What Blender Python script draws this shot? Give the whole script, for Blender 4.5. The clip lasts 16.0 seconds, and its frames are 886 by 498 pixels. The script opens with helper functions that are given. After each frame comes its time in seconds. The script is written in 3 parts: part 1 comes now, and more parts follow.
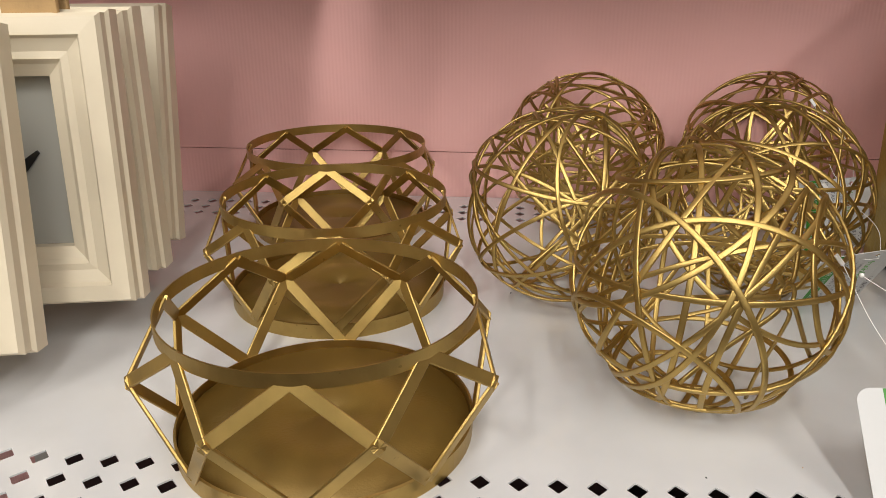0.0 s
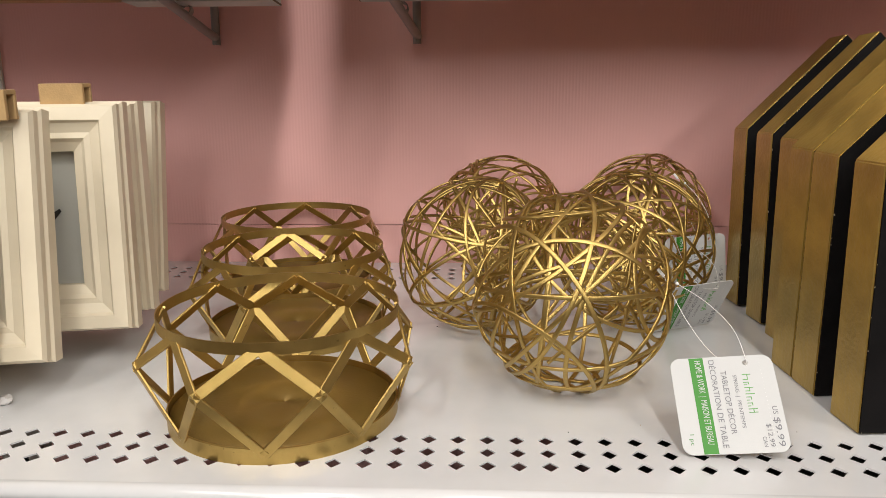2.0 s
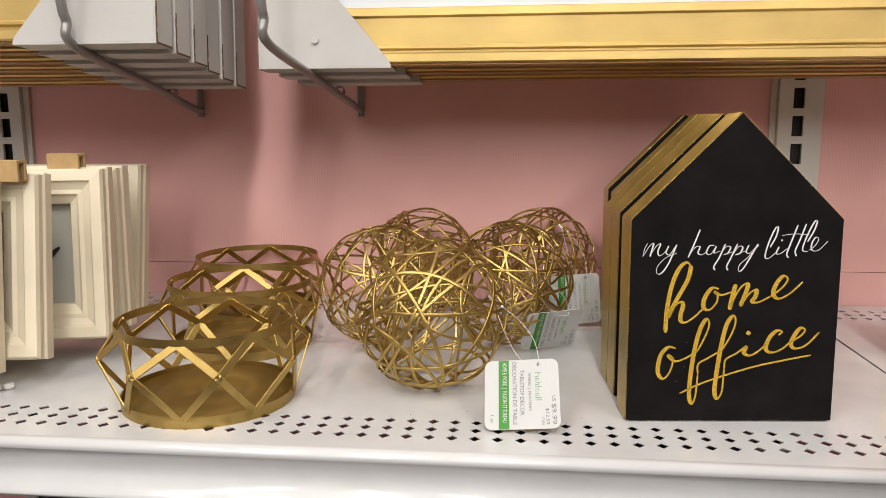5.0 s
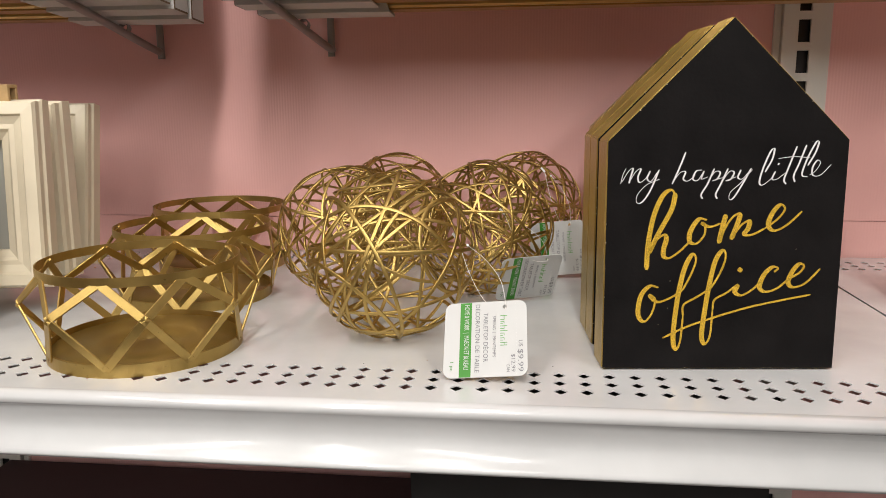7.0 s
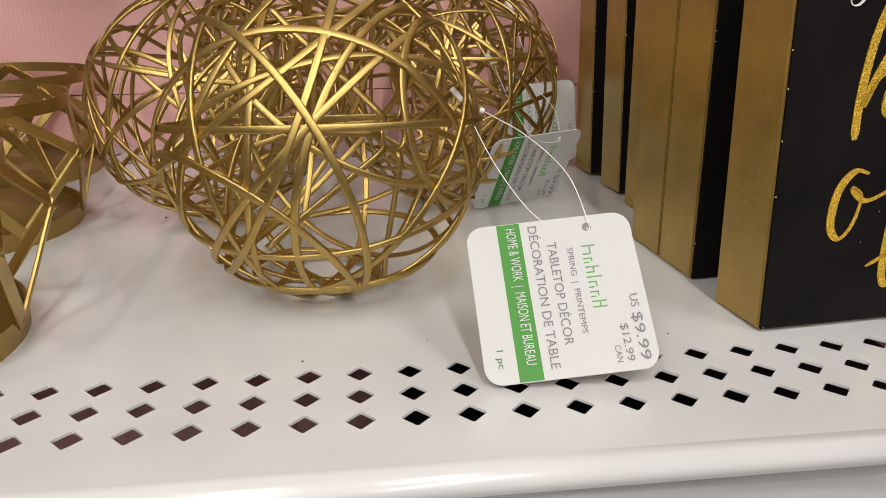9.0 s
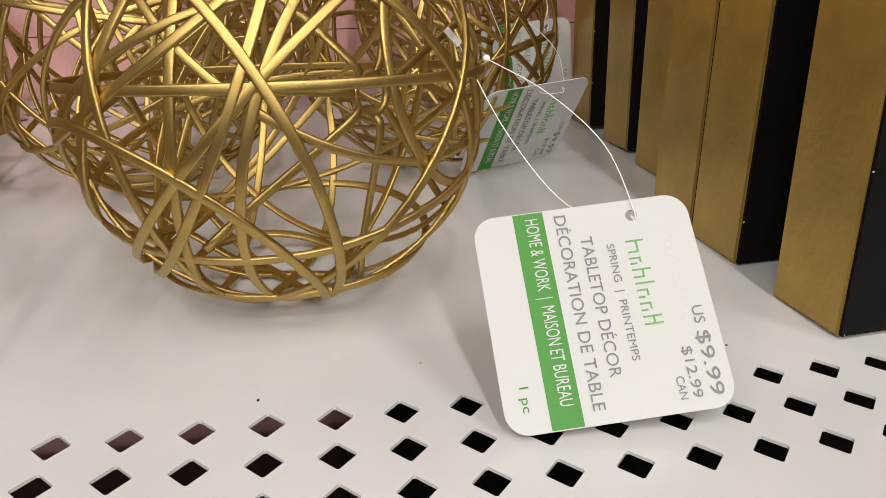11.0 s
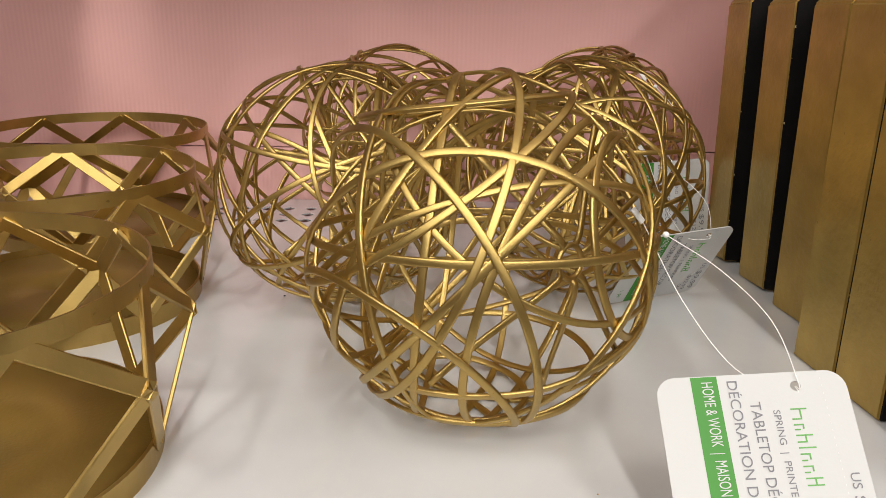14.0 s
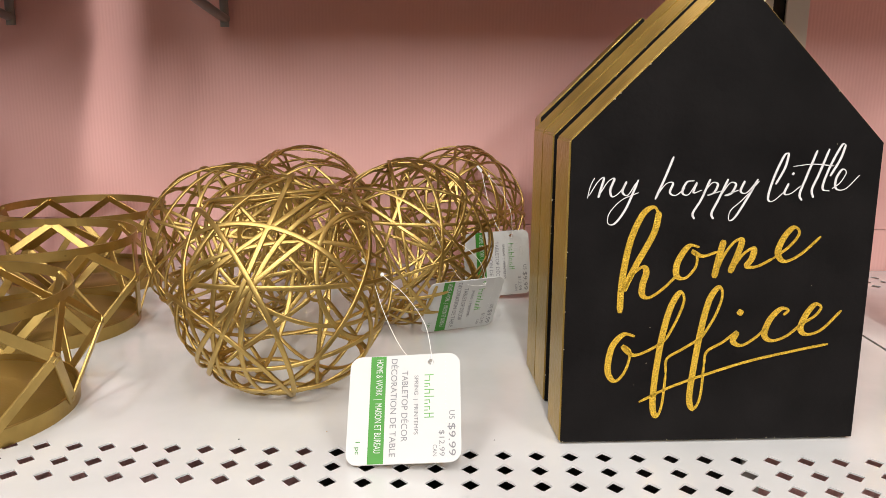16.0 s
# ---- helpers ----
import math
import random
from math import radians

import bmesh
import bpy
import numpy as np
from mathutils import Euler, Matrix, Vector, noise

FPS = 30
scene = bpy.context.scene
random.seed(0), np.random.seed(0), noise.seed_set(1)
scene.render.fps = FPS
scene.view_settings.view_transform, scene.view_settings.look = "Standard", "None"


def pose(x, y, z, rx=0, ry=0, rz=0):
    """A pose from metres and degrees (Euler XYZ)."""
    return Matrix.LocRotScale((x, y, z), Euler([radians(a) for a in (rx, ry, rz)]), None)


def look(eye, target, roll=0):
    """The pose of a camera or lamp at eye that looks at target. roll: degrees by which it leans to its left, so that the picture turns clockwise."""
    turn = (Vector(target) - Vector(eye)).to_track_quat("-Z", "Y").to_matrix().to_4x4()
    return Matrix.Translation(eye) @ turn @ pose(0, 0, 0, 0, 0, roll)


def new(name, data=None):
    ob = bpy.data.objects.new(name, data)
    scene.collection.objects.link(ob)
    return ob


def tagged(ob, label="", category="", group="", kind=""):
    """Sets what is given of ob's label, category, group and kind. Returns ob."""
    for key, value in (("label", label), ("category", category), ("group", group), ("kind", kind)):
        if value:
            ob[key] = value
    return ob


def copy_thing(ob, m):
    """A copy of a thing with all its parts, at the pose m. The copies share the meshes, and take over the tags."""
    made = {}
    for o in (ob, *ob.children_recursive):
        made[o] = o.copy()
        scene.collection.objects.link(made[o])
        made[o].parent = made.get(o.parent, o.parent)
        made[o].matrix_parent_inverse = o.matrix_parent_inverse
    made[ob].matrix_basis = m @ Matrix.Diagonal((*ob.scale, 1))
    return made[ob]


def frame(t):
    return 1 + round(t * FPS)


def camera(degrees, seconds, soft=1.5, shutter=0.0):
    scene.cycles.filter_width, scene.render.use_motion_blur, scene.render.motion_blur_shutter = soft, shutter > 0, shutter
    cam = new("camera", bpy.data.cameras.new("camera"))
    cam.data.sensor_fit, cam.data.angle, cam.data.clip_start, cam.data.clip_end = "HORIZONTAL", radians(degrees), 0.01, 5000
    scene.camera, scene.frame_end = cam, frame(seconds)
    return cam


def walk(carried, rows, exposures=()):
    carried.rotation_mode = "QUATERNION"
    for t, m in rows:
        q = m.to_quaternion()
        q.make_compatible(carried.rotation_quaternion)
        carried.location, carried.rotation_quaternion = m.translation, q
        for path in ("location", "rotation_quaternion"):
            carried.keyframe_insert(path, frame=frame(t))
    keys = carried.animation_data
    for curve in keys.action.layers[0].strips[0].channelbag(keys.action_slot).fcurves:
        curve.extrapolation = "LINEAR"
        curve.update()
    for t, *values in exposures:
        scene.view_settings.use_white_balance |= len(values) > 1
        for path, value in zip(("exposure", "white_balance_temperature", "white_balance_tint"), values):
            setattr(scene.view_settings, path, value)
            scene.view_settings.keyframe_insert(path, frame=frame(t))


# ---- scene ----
cam = camera(60.0, 16.0, soft=0.8)
PATH = [
    (0, (0.035, 0.034, 0.164), (-0.145, 1.892, -0.553), -0.3),
    (0.5, (0.053, 0.014, 0.152), (-0.094, 1.916, -0.448), 0.5),
    (1, (0.069, -0.004, 0.144), (-0.068, 1.922, -0.374), 0.7),
    (1.5, (0.07, -0.028, 0.154), (-0.069, 1.905, -0.341), 0.0),
    (2, (0.061, -0.067, 0.159), (-0.032, 1.879, -0.293), -0.3),
    (2.5, (0.08, -0.104, 0.169), (-0.013, 1.847, -0.258), -0.4),
    (3, (0.116, -0.13, 0.175), (-0.017, 1.825, -0.226), -0.4),
    (3.5, (0.131, -0.148, 0.175), (-0.025, 1.811, -0.192), -0.3),
    (4, (0.149, -0.165, 0.177), (-0.042, 1.795, -0.17), -0.2),
    (6.3, (0.195, -0.19, 0.168), (-0.01, 1.772, -0.159), -0.2),
    (6.5, (0.202, -0.185, 0.164), (-0.026, 1.772, -0.181), -0.3),
    (7, (0.19, -0.139, 0.142), (-0.029, 1.811, -0.243), -0.5),
    (7.5, (0.155, -0.069, 0.126), (0.03, 1.876, -0.319), -0.6),
    (8, (0.133, -0.008, 0.112), (0.124, 1.928, -0.391), -0.6),
    (8.5, (0.124, 0.036, 0.104), (0.222, 1.945, -0.482), -0.7),
    (9, (0.119, 0.067, 0.094), (0.327, 1.948, -0.553), -0.5),
    (9.2, (0.121, 0.079, 0.089), (0.354, 1.953, -0.57), -0.6),
    (11.3, (0.116, 0.125, 0.088), (0.426, 1.936, -0.704), 0.1),
    (11.5, (0.112, 0.129, 0.09), (0.419, 1.946, -0.688), 1.0),
    (12, (0.103, 0.132, 0.096), (0.341, 1.976, -0.641), 0.8),
    (12.5, (0.094, 0.133, 0.102), (0.274, 1.999, -0.597), 0.8),
    (13, (0.089, 0.127, 0.106), (0.22, 2.009, -0.558), 0.8),
    (13.5, (0.085, 0.115, 0.111), (0.186, 2.01, -0.522), 1.1),
    (14, (0.09, 0.098, 0.116), (0.156, 2.004, -0.486), 1.1),
    (14.5, (0.097, 0.069, 0.125), (0.145, 1.985, -0.448), 1.0),
    (15, (0.123, 0.036, 0.133), (0.12, 1.965, -0.398), 0.8),
    (15.5, (0.157, 0.003, 0.138), (0.124, 1.945, -0.339), 0.7),
    (16, (0.189, -0.029, 0.14), (0.146, 1.926, -0.28), 0.6),
]
walk(cam, [(t, look(eye, target, roll)) for t, eye, target, roll in PATH],
     exposures=((0.0, -0.14), (3.0, -0.06), (7.0, -0.02), (9.0, -0.20), (12.0, -0.12), (14.0, -0.04), (16.0, 0.22)))

# ---- light ----
world = bpy.data.worlds.new("store_air")
scene.world = world
world.use_nodes = True
world.node_tree.nodes["Background"].inputs[0].default_value = (1.0, 0.95, 0.88, 1)
world.node_tree.nodes["Background"].inputs[1].default_value = 0.25


def strip_lamp(x, y, length, power):
    d = bpy.data.lights.new("ceiling_lamp", "AREA")
    d.shape, d.size, d.size_y, d.energy, d.color = "RECTANGLE", 0.16, length, power, (1.0, 0.975, 0.93)
    ob = new("ceiling_lamp", d)
    ob.matrix_world = pose(x, y, 2.28)
    return ob


for lamp_x in (-2.08, -0.89, 0.30, 1.49):
    strip_lamp(lamp_x, -1.1, 1.2, 22)
for lamp_x in (-1.76, 0.37, 2.50):
    strip_lamp(lamp_x, -4.6, 5.6, 168)

# ---- materials ----


def material(name, color, rough=0.5, metal=0.0, vary=0.08, grain=60.0, bump=0.05, spots=0.0, spec=0.5, coat=0.0, fine=900.0, bump_at=0.0006):
    m = bpy.data.materials.new(name)
    m.use_nodes = True
    nt = m.node_tree
    b = nt.nodes["Principled BSDF"]
    b.inputs["Metallic"].default_value = metal
    b.inputs["Specular IOR Level"].default_value = spec
    b.inputs["Coat Weight"].default_value = coat
    b.inputs["Coat Roughness"].default_value = 0.12
    tc = nt.nodes.new("ShaderNodeTexCoord")
    n1 = nt.nodes.new("ShaderNodeTexNoise")
    n1.inputs["Scale"].default_value = grain
    n1.inputs["Detail"].default_value = 4
    n2 = nt.nodes.new("ShaderNodeTexNoise")
    n2.inputs["Scale"].default_value = fine
    for n in (n1, n2):
        nt.links.new(tc.outputs["Object"], n.inputs["Vector"])
    ramp = nt.nodes.new("ShaderNodeValToRGB")
    ramp.color_ramp.elements[0].position, ramp.color_ramp.elements[1].position = 0.3, 0.7
    ramp.color_ramp.elements[0].color = (*[c * (1 - vary) for c in color], 1)
    ramp.color_ramp.elements[1].color = (*[min(1, c * (1 + vary)) for c in color], 1)
    nt.links.new(n1.outputs["Fac"], ramp.inputs["Fac"])
    out = ramp.outputs["Color"]
    if spots:
        v = nt.nodes.new("ShaderNodeTexNoise")
        v.inputs["Scale"].default_value = 420
        v.inputs["Detail"].default_value = 1
        nt.links.new(tc.outputs["Object"], v.inputs["Vector"])
        r = nt.nodes.new("ShaderNodeValToRGB")
        r.color_ramp.elements[0].position, r.color_ramp.elements[1].position = 0.76, 0.79
        nt.links.new(v.outputs["Fac"], r.inputs["Fac"])
        mix = nt.nodes.new("ShaderNodeMix")
        mix.data_type = "RGBA"
        mix.inputs[7].default_value = (*[c * (1 - spots) for c in color], 1)
        nt.links.new(r.outputs["Color"], mix.inputs[0])
        nt.links.new(out, mix.inputs[6])
        out = mix.outputs[2]
    nt.links.new(out, b.inputs["Base Color"])
    mr = nt.nodes.new("ShaderNodeMapRange")
    mr.inputs[3].default_value, mr.inputs[4].default_value = max(0.02, rough - 0.08), rough + 0.08
    nt.links.new(n1.outputs["Fac"], mr.inputs[0])
    nt.links.new(mr.outputs[0], b.inputs["Roughness"])
    bp = nt.nodes.new("ShaderNodeBump")
    bp.inputs["Strength"].default_value, bp.inputs["Distance"].default_value = bump, bump_at
    nt.links.new(n2.outputs["Fac"], bp.inputs["Height"])
    nt.links.new(bp.outputs["Normal"], b.inputs["Normal"])
    return m


GOLD = material("brushed_gold_paint", (0.46, 0.32, 0.105), 0.40, 1.0, 0.10, 90, 0.07, 0.35)
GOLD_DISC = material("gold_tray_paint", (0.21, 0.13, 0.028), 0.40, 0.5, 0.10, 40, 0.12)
WHITE_STEEL = material("white_enamelled_steel", (0.58, 0.58, 0.58), 0.22, 0.0, 0.06, 22, 0.03, 0.0, coat=0.6, fine=300)
UPRIGHT = material("off_white_upright_paint", (0.62, 0.60, 0.55), 0.35, 0.0, 0.05, 20, 0.05)
CREAM = material("cream_frame_paint", (0.70, 0.615, 0.46), 0.38, 0.0, 0.05, 25, 0.12, 0.0, fine=250)
CARD_WHITE = material("white_cardboard", (0.50, 0.48, 0.46), 0.75, 0.0, 0.05, 18, 0.2, fine=300)
KRAFT = material("brown_kraft_board", (0.42, 0.27, 0.12), 0.85, 0.0, 0.12, 120, 0.3)
RAW = material("torn_corrugated_edge", (0.12, 0.075, 0.04), 0.9, 0.0, 0.2, 200, 0.3)
PAPER = material("white_tag_paper", (0.50, 0.50, 0.49), 0.55, 0.0, 0.02, 50, 0.05)
GREEN = material("green_print", (0.035, 0.21, 0.014), 0.55, 0.0, 0.04)
PALE_GREEN = material("pale_green_print", (0.11, 0.34, 0.07), 0.55, 0.0, 0.04)
GREY_INK = material("grey_print", (0.18, 0.175, 0.19), 0.6, 0.0, 0.04)
BLACK_WOOD = material("black_painted_wood", (0.0075, 0.0066, 0.0066), 0.60, 0.0, 0.3, 40, 0.3, 0.0, spec=0.06, fine=350)
GOLD_EDGE = material("gold_painted_wood", (0.42, 0.285, 0.075), 0.33, 0.6, 0.20, 45, 0.45, 0.3, fine=420)
GOLD_GLITTER = material("gold_glitter_lettering", (0.62, 0.38, 0.03), 0.38, 0.5, 0.45, 1800, 0.9, 0.0, fine=2600)
CHIP = material("chipped_paint", (0.50, 0.42, 0.28), 0.7, 0.0, 0.2)
WHITE_INK = material("white_lettering", (0.66, 0.64, 0.64), 0.6, 0.0, 0.03)
GOLD_LEAF = material("gold_moulding", (0.62, 0.44, 0.16), 0.38, 0.65, 0.12, 16, 0.3, 0.0, fine=120)
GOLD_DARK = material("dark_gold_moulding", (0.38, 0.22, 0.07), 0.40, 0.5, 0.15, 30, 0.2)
GREY_WIRE = material("grey_coated_wire", (0.25, 0.24, 0.23), 0.35, 0.35, 0.06)
GLASSY_GREY = material("grey_clock_face", (0.42, 0.42, 0.38), 0.30, 0.0, 0.04, 12)
BLACK = material("black_plastic", (0.01, 0.01, 0.01), 0.4, 0.0, 0.1)
# colour of the pink wall in deep shade, for the box below the holes
SHADE_MAROON = material("maroon_shade_stand_in", (0.055, 0.030, 0.030), 0.6, 0.0, 0.1, 30)
MERCURY = material("gold_mirror_glaze", (0.62, 0.40, 0.09), 0.05, 1.0, 0.05, 20, 0.02)
PERFORATION = material("tag_perforation", (0.62, 0.61, 0.60), 0.6, 0.0, 0.03)
PALE_SHEET = material("pale_blue_white_sheet", (0.62, 0.66, 0.72), 0.35, 0.0, 0.05, 12)
NYLON = material("clear_nylon_thread", (0.78, 0.77, 0.74), 0.25, 0.0, 0.02)
FLOOR = material("store_floor_vinyl", (0.12, 0.11, 0.10), 0.45, 0.0, 0.08, 6)
BASE_DECK = material("dark_base_laminate", (0.06, 0.05, 0.045), 0.6, 0.0, 0.15, 20)
CEILING = material("store_ceiling_tile", (0.72, 0.71, 0.68), 0.9, 0.0, 0.05, 30)
BLOCKER_PAINT = material("light_blocker_paint", (0.20, 0.18, 0.17), 0.7, 0.0, 0.06, 4)
STORE_WALL = material("store_back_paint", (0.30, 0.29, 0.28), 0.8, 0.0, 0.06, 4)


def pink_panel():
    """Pink fluted plastic board: fine upright ribs, 2.6 mm apart."""
    m = material("pink_fluted_board", (0.775, 0.430, 0.402), 0.42, 0.0, 0.05, 7, 0.05)
    nt = m.node_tree
    b = nt.nodes["Principled BSDF"]
    tc = nt.nodes.new("ShaderNodeTexCoord")
    w = nt.nodes.new("ShaderNodeTexWave")
    w.wave_type, w.bands_direction = "BANDS", "X"
    w.inputs["Scale"].default_value = math.pi * 2 / (20 * 0.0026)
    w.inputs["Distortion"].default_value = 0.15
    nt.links.new(tc.outputs["Object"], w.inputs["Vector"])
    bp = nt.nodes.new("ShaderNodeBump")
    bp.inputs["Strength"].default_value, bp.inputs["Distance"].default_value = 0.193, 0.0004
    nt.links.new(w.outputs["Fac"], bp.inputs["Height"])
    nt.links.new(bp.outputs["Normal"], b.inputs["Normal"])
    return m


PINK = pink_panel()

# ---- building helpers ----


def finish(bm, name, mat, smooth=False):
    bmesh.ops.recalc_face_normals(bm, faces=bm.faces)
    me = bpy.data.meshes.new(name)
    bm.to_mesh(me)
    bm.free()
    me.materials.append(mat)
    if smooth:
        for p in me.polygons:
            p.use_smooth = True
    return me


def thing(name, m=None, label="", category="", group="", kind=""):
    ob = new(name)
    ob.empty_display_size = 0.02
    if m is not None:
        ob.matrix_world = m
    return tagged(ob, label, category, group, kind)


def part(name, bm, mat, parent, label="", smooth=False):
    ob = new(name, finish(bm, name, mat, smooth))
    ob.parent = parent
    return tagged(ob, label)


def solo(name, bm, mat, label="", category="", kind="", group="", smooth=False, m=None):
    ob = new(name, finish(bm, name, mat, smooth))
    if m is not None:
        ob.matrix_world = m
    return tagged(ob, label, category, group, kind)


def box(x0, x1, y0, y1, z0, z1, bevel=0.0, bm=None, seg=2):
    bm = bm or bmesh.new()
    m = Matrix.Translation(((x0 + x1) / 2, (y0 + y1) / 2, (z0 + z1) / 2)) @ Matrix.Diagonal((x1 - x0, y1 - y0, z1 - z0, 1))
    r = bmesh.ops.create_cube(bm, size=1, matrix=m)
    if bevel:
        es = list({e for v in r["verts"] for e in v.link_edges})
        bmesh.ops.bevel(bm, geom=es, offset=bevel, segments=seg, affect="EDGES", profile=0.6)
    return bm


def sweep(points, section, closed=False, ups=None, bm=None):
    """A section (list of (side, up)) carried along points; ups gives the section's up way at each point."""
    bm = bm or bmesh.new()
    n, rings = len(points), []
    for i, p in enumerate(points):
        a = points[(i - 1) % n] if closed or i else points[0]
        b = points[(i + 1) % n] if closed or i < n - 1 else points[-1]
        way = (b - a).normalized()
        up = ups[i] if ups else Vector((0, 0, 1))
        side = way.cross(up)
        if side.length < 1e-5:
            side = way.cross(Vector((0.3, 1, 0.2)))
        side.normalize()
        up = side.cross(way).normalized()
        rings.append([bm.verts.new(p + side * s + up * u) for s, u in section])
    k = len(section)
    for i in range(n if closed else n - 1):
        r0, r1 = rings[i], rings[(i + 1) % n]
        for j in range(k):
            bm.faces.new((r0[j], r0[(j + 1) % k], r1[(j + 1) % k], r1[j]))
    if not closed:
        bm.faces.new(rings[0])
        bm.faces.new(rings[-1][::-1])
    return bm


def flat(width, thick):
    w, t, c = width / 2, thick / 2, min(width, thick) * 0.22
    return [(-w + c, -t), (w - c, -t), (w, -t + c), (w, t - c), (w - c, t), (-w + c, t), (-w, t - c), (-w, -t + c)]


def round_section(r, n=8):
    return [(r * math.cos(2 * math.pi * i / n), r * math.sin(2 * math.pi * i / n)) for i in range(n)]


def smooth_line(pts, steps=8):
    """A Catmull-Rom line through pts."""
    pts = [Vector(p) for p in pts]
    full = [pts[0] * 2 - pts[1]] + pts + [pts[-1] * 2 - pts[-2]]
    out = []
    for i in range(1, len(full) - 2):
        p0, p1, p2, p3 = full[i - 1:i + 3]
        for k in range(steps):
            t = k / steps
            out.append(0.5 * ((2 * p1) + (p2 - p0) * t + (2 * p0 - 5 * p1 + 4 * p2 - p3) * t * t + (3 * p1 - p0 - 3 * p2 + p3) * t ** 3))
    return out + [pts[-1]]


def lathe(profile, n=64, bm=None, cap=False):
    """A closed profile of (radius, z) turned round the z axis."""
    bm = bm or bmesh.new()
    rings = [[bm.verts.new((r * math.cos(2 * math.pi * i / n), r * math.sin(2 * math.pi * i / n), z)) for r, z in profile] for i in range(n)]
    k = len(profile)
    for i in range(n):
        a, b = rings[i], rings[(i + 1) % n]
        for j in range(k if not cap else k - 1):
            bm.faces.new((a[j], b[j], b[(j + 1) % k], a[(j + 1) % k]))
    return bm


def prism(outline, y0, y1, bm=None, bevel=0.0):
    """An outline of (x, z) pulled from y0 to y1."""
    bm = bm or bmesh.new()
    f = bm.faces.new([bm.verts.new((x, y0, z)) for x, z in outline])
    r = bmesh.ops.extrude_face_region(bm, geom=[f])
    vs = [v for v in r["geom"] if isinstance(v, bmesh.types.BMVert)]
    bmesh.ops.translate(bm, vec=(0, y1 - y0, 0), verts=vs)
    if bevel:
        bmesh.ops.bevel(bm, geom=list(bm.edges), offset=bevel, segments=2, affect="EDGES")
    return bm


def lettering(name, text, size, m, mat, parent, label="", depth=0.0, align="LEFT", shear=0.0, space=1.0, stretch=1.0):
    cu = bpy.data.curves.new(name, "FONT")
    cu.body, cu.size, cu.align_x, cu.shear, cu.space_character, cu.extrude = text, size, align, shear, space, depth
    cu.resolution_u = 4
    tmp = new("tmp", cu)
    me = bpy.data.meshes.new_from_object(tmp.evaluated_get(bpy.context.evaluated_depsgraph_get()))
    bpy.data.objects.remove(tmp)
    bpy.data.curves.remove(cu)
    me.materials.clear()
    me.materials.append(mat)
    ob = new(name, me)
    ob.parent = parent
    ob.matrix_local = m @ Matrix.Diagonal((stretch, 1, 1, 1))
    return tagged(ob, label)


# ---- structure ----
WALL_Y, FRONT_Y = 0.567, 0.199
PITCH, PHASE = 0.01290, 0.1168

solo("floor", box(-4.5, 4.5, -9.0, 0.75, -1.25, -1.2), FLOOR, "dull vinyl store floor in the aisle", "floor", "structure")
solo("ceiling", box(-4.5, 4.5, -9.0, 0.75, 2.3, 2.35), CEILING, "pale store ceiling above the aisle", "ceiling", "structure")
solo("wall_aisle", box(-4.5, 4.5, -9.05, -9.0, -1.2, 2.3), STORE_WALL, "plain grey wall at the far side of the store", "wall", "structure")
# unseen, added to keep far lamp light off the wall under the shelf
solo("light_blocker", box(-4.5, 4.5, -2.0, -1.9, -1.2, 0.75), BLOCKER_PAINT, "unseen grey partition added across the aisle to block low light", "wall", "structure")
solo("wall_west", box(-4.55, -4.5, -9.0, 0.75, -1.2, 2.3), STORE_WALL, "plain warm grey end wall", "wall", "structure")
solo("wall_east", box(4.5, 4.55, -9.0, 0.75, -1.2, 2.3), STORE_WALL, "plain warm grey end wall", "wall", "structure")
wall = thing("wall_back", None, "pink fluted plastic board behind the shelf", "wall panel", kind="structure")
SEAM_Z = 0.0325
part("panel", box(-4.5, 4.5, WALL_Y, WALL_Y + 0.02, SEAM_Z + 0.0003, 2.3), PINK, wall)
part("panel", box(-4.5, 4.5, WALL_Y, WALL_Y + 0.02, -1.2, SEAM_Z - 0.0003), PINK, wall)
part("backing", box(-4.5, 4.5, WALL_Y + 0.0205, WALL_Y + 0.03, -1.2, 2.3), KRAFT, wall)


def upright(x):
    """Slotted steel upright with a flange on each side."""
    up = thing("upright", pose(x, WALL_Y, 0), "off-white slotted steel upright on the pink wall", "upright", "slotted uprights", "structure")
    pitch, sw, sh = 0.0254, 0.0100, 0.0186
    z0, z1 = -0.9, 0.62
    bm = box(-0.0175, -sw / 2, -0.009, -0.006, z0, z1)
    box(sw / 2, 0.0175, -0.009, -0.006, z0, z1, bm=bm)
    zs = 0.1953 - pitch * 41
    while zs < z1:
        box(-sw / 2, sw / 2, -0.009, -0.006, zs + sh / 2, zs + pitch - sh / 2, bm=bm)
        zs += pitch
    part("slotted_face", bm, UPRIGHT, up)
    bm = box(-0.0175, -0.0145, -0.006, -0.0005, z0, z1)
    box(0.0145, 0.0175, -0.006, -0.0005, z0, z1, bm=bm)
    part("channel_side", bm, UPRIGHT, up)
    for sx in (-1, 1):
        a, b = sorted((sx * 0.0178, sx * 0.0235))
        part("flange", box(a, b, -0.004, -0.0005, z0, z1, 0.0006), UPRIGHT, up)
    # black plate that paints the shade of the hollow channel
    part("slot_shade", box(-0.0144, 0.0144, -0.0025, -0.0005, z0, z1), BLACK, up, "black plate standing in for the shade inside the slots")
    return up


upright(0.4190)
upright(-0.3560)


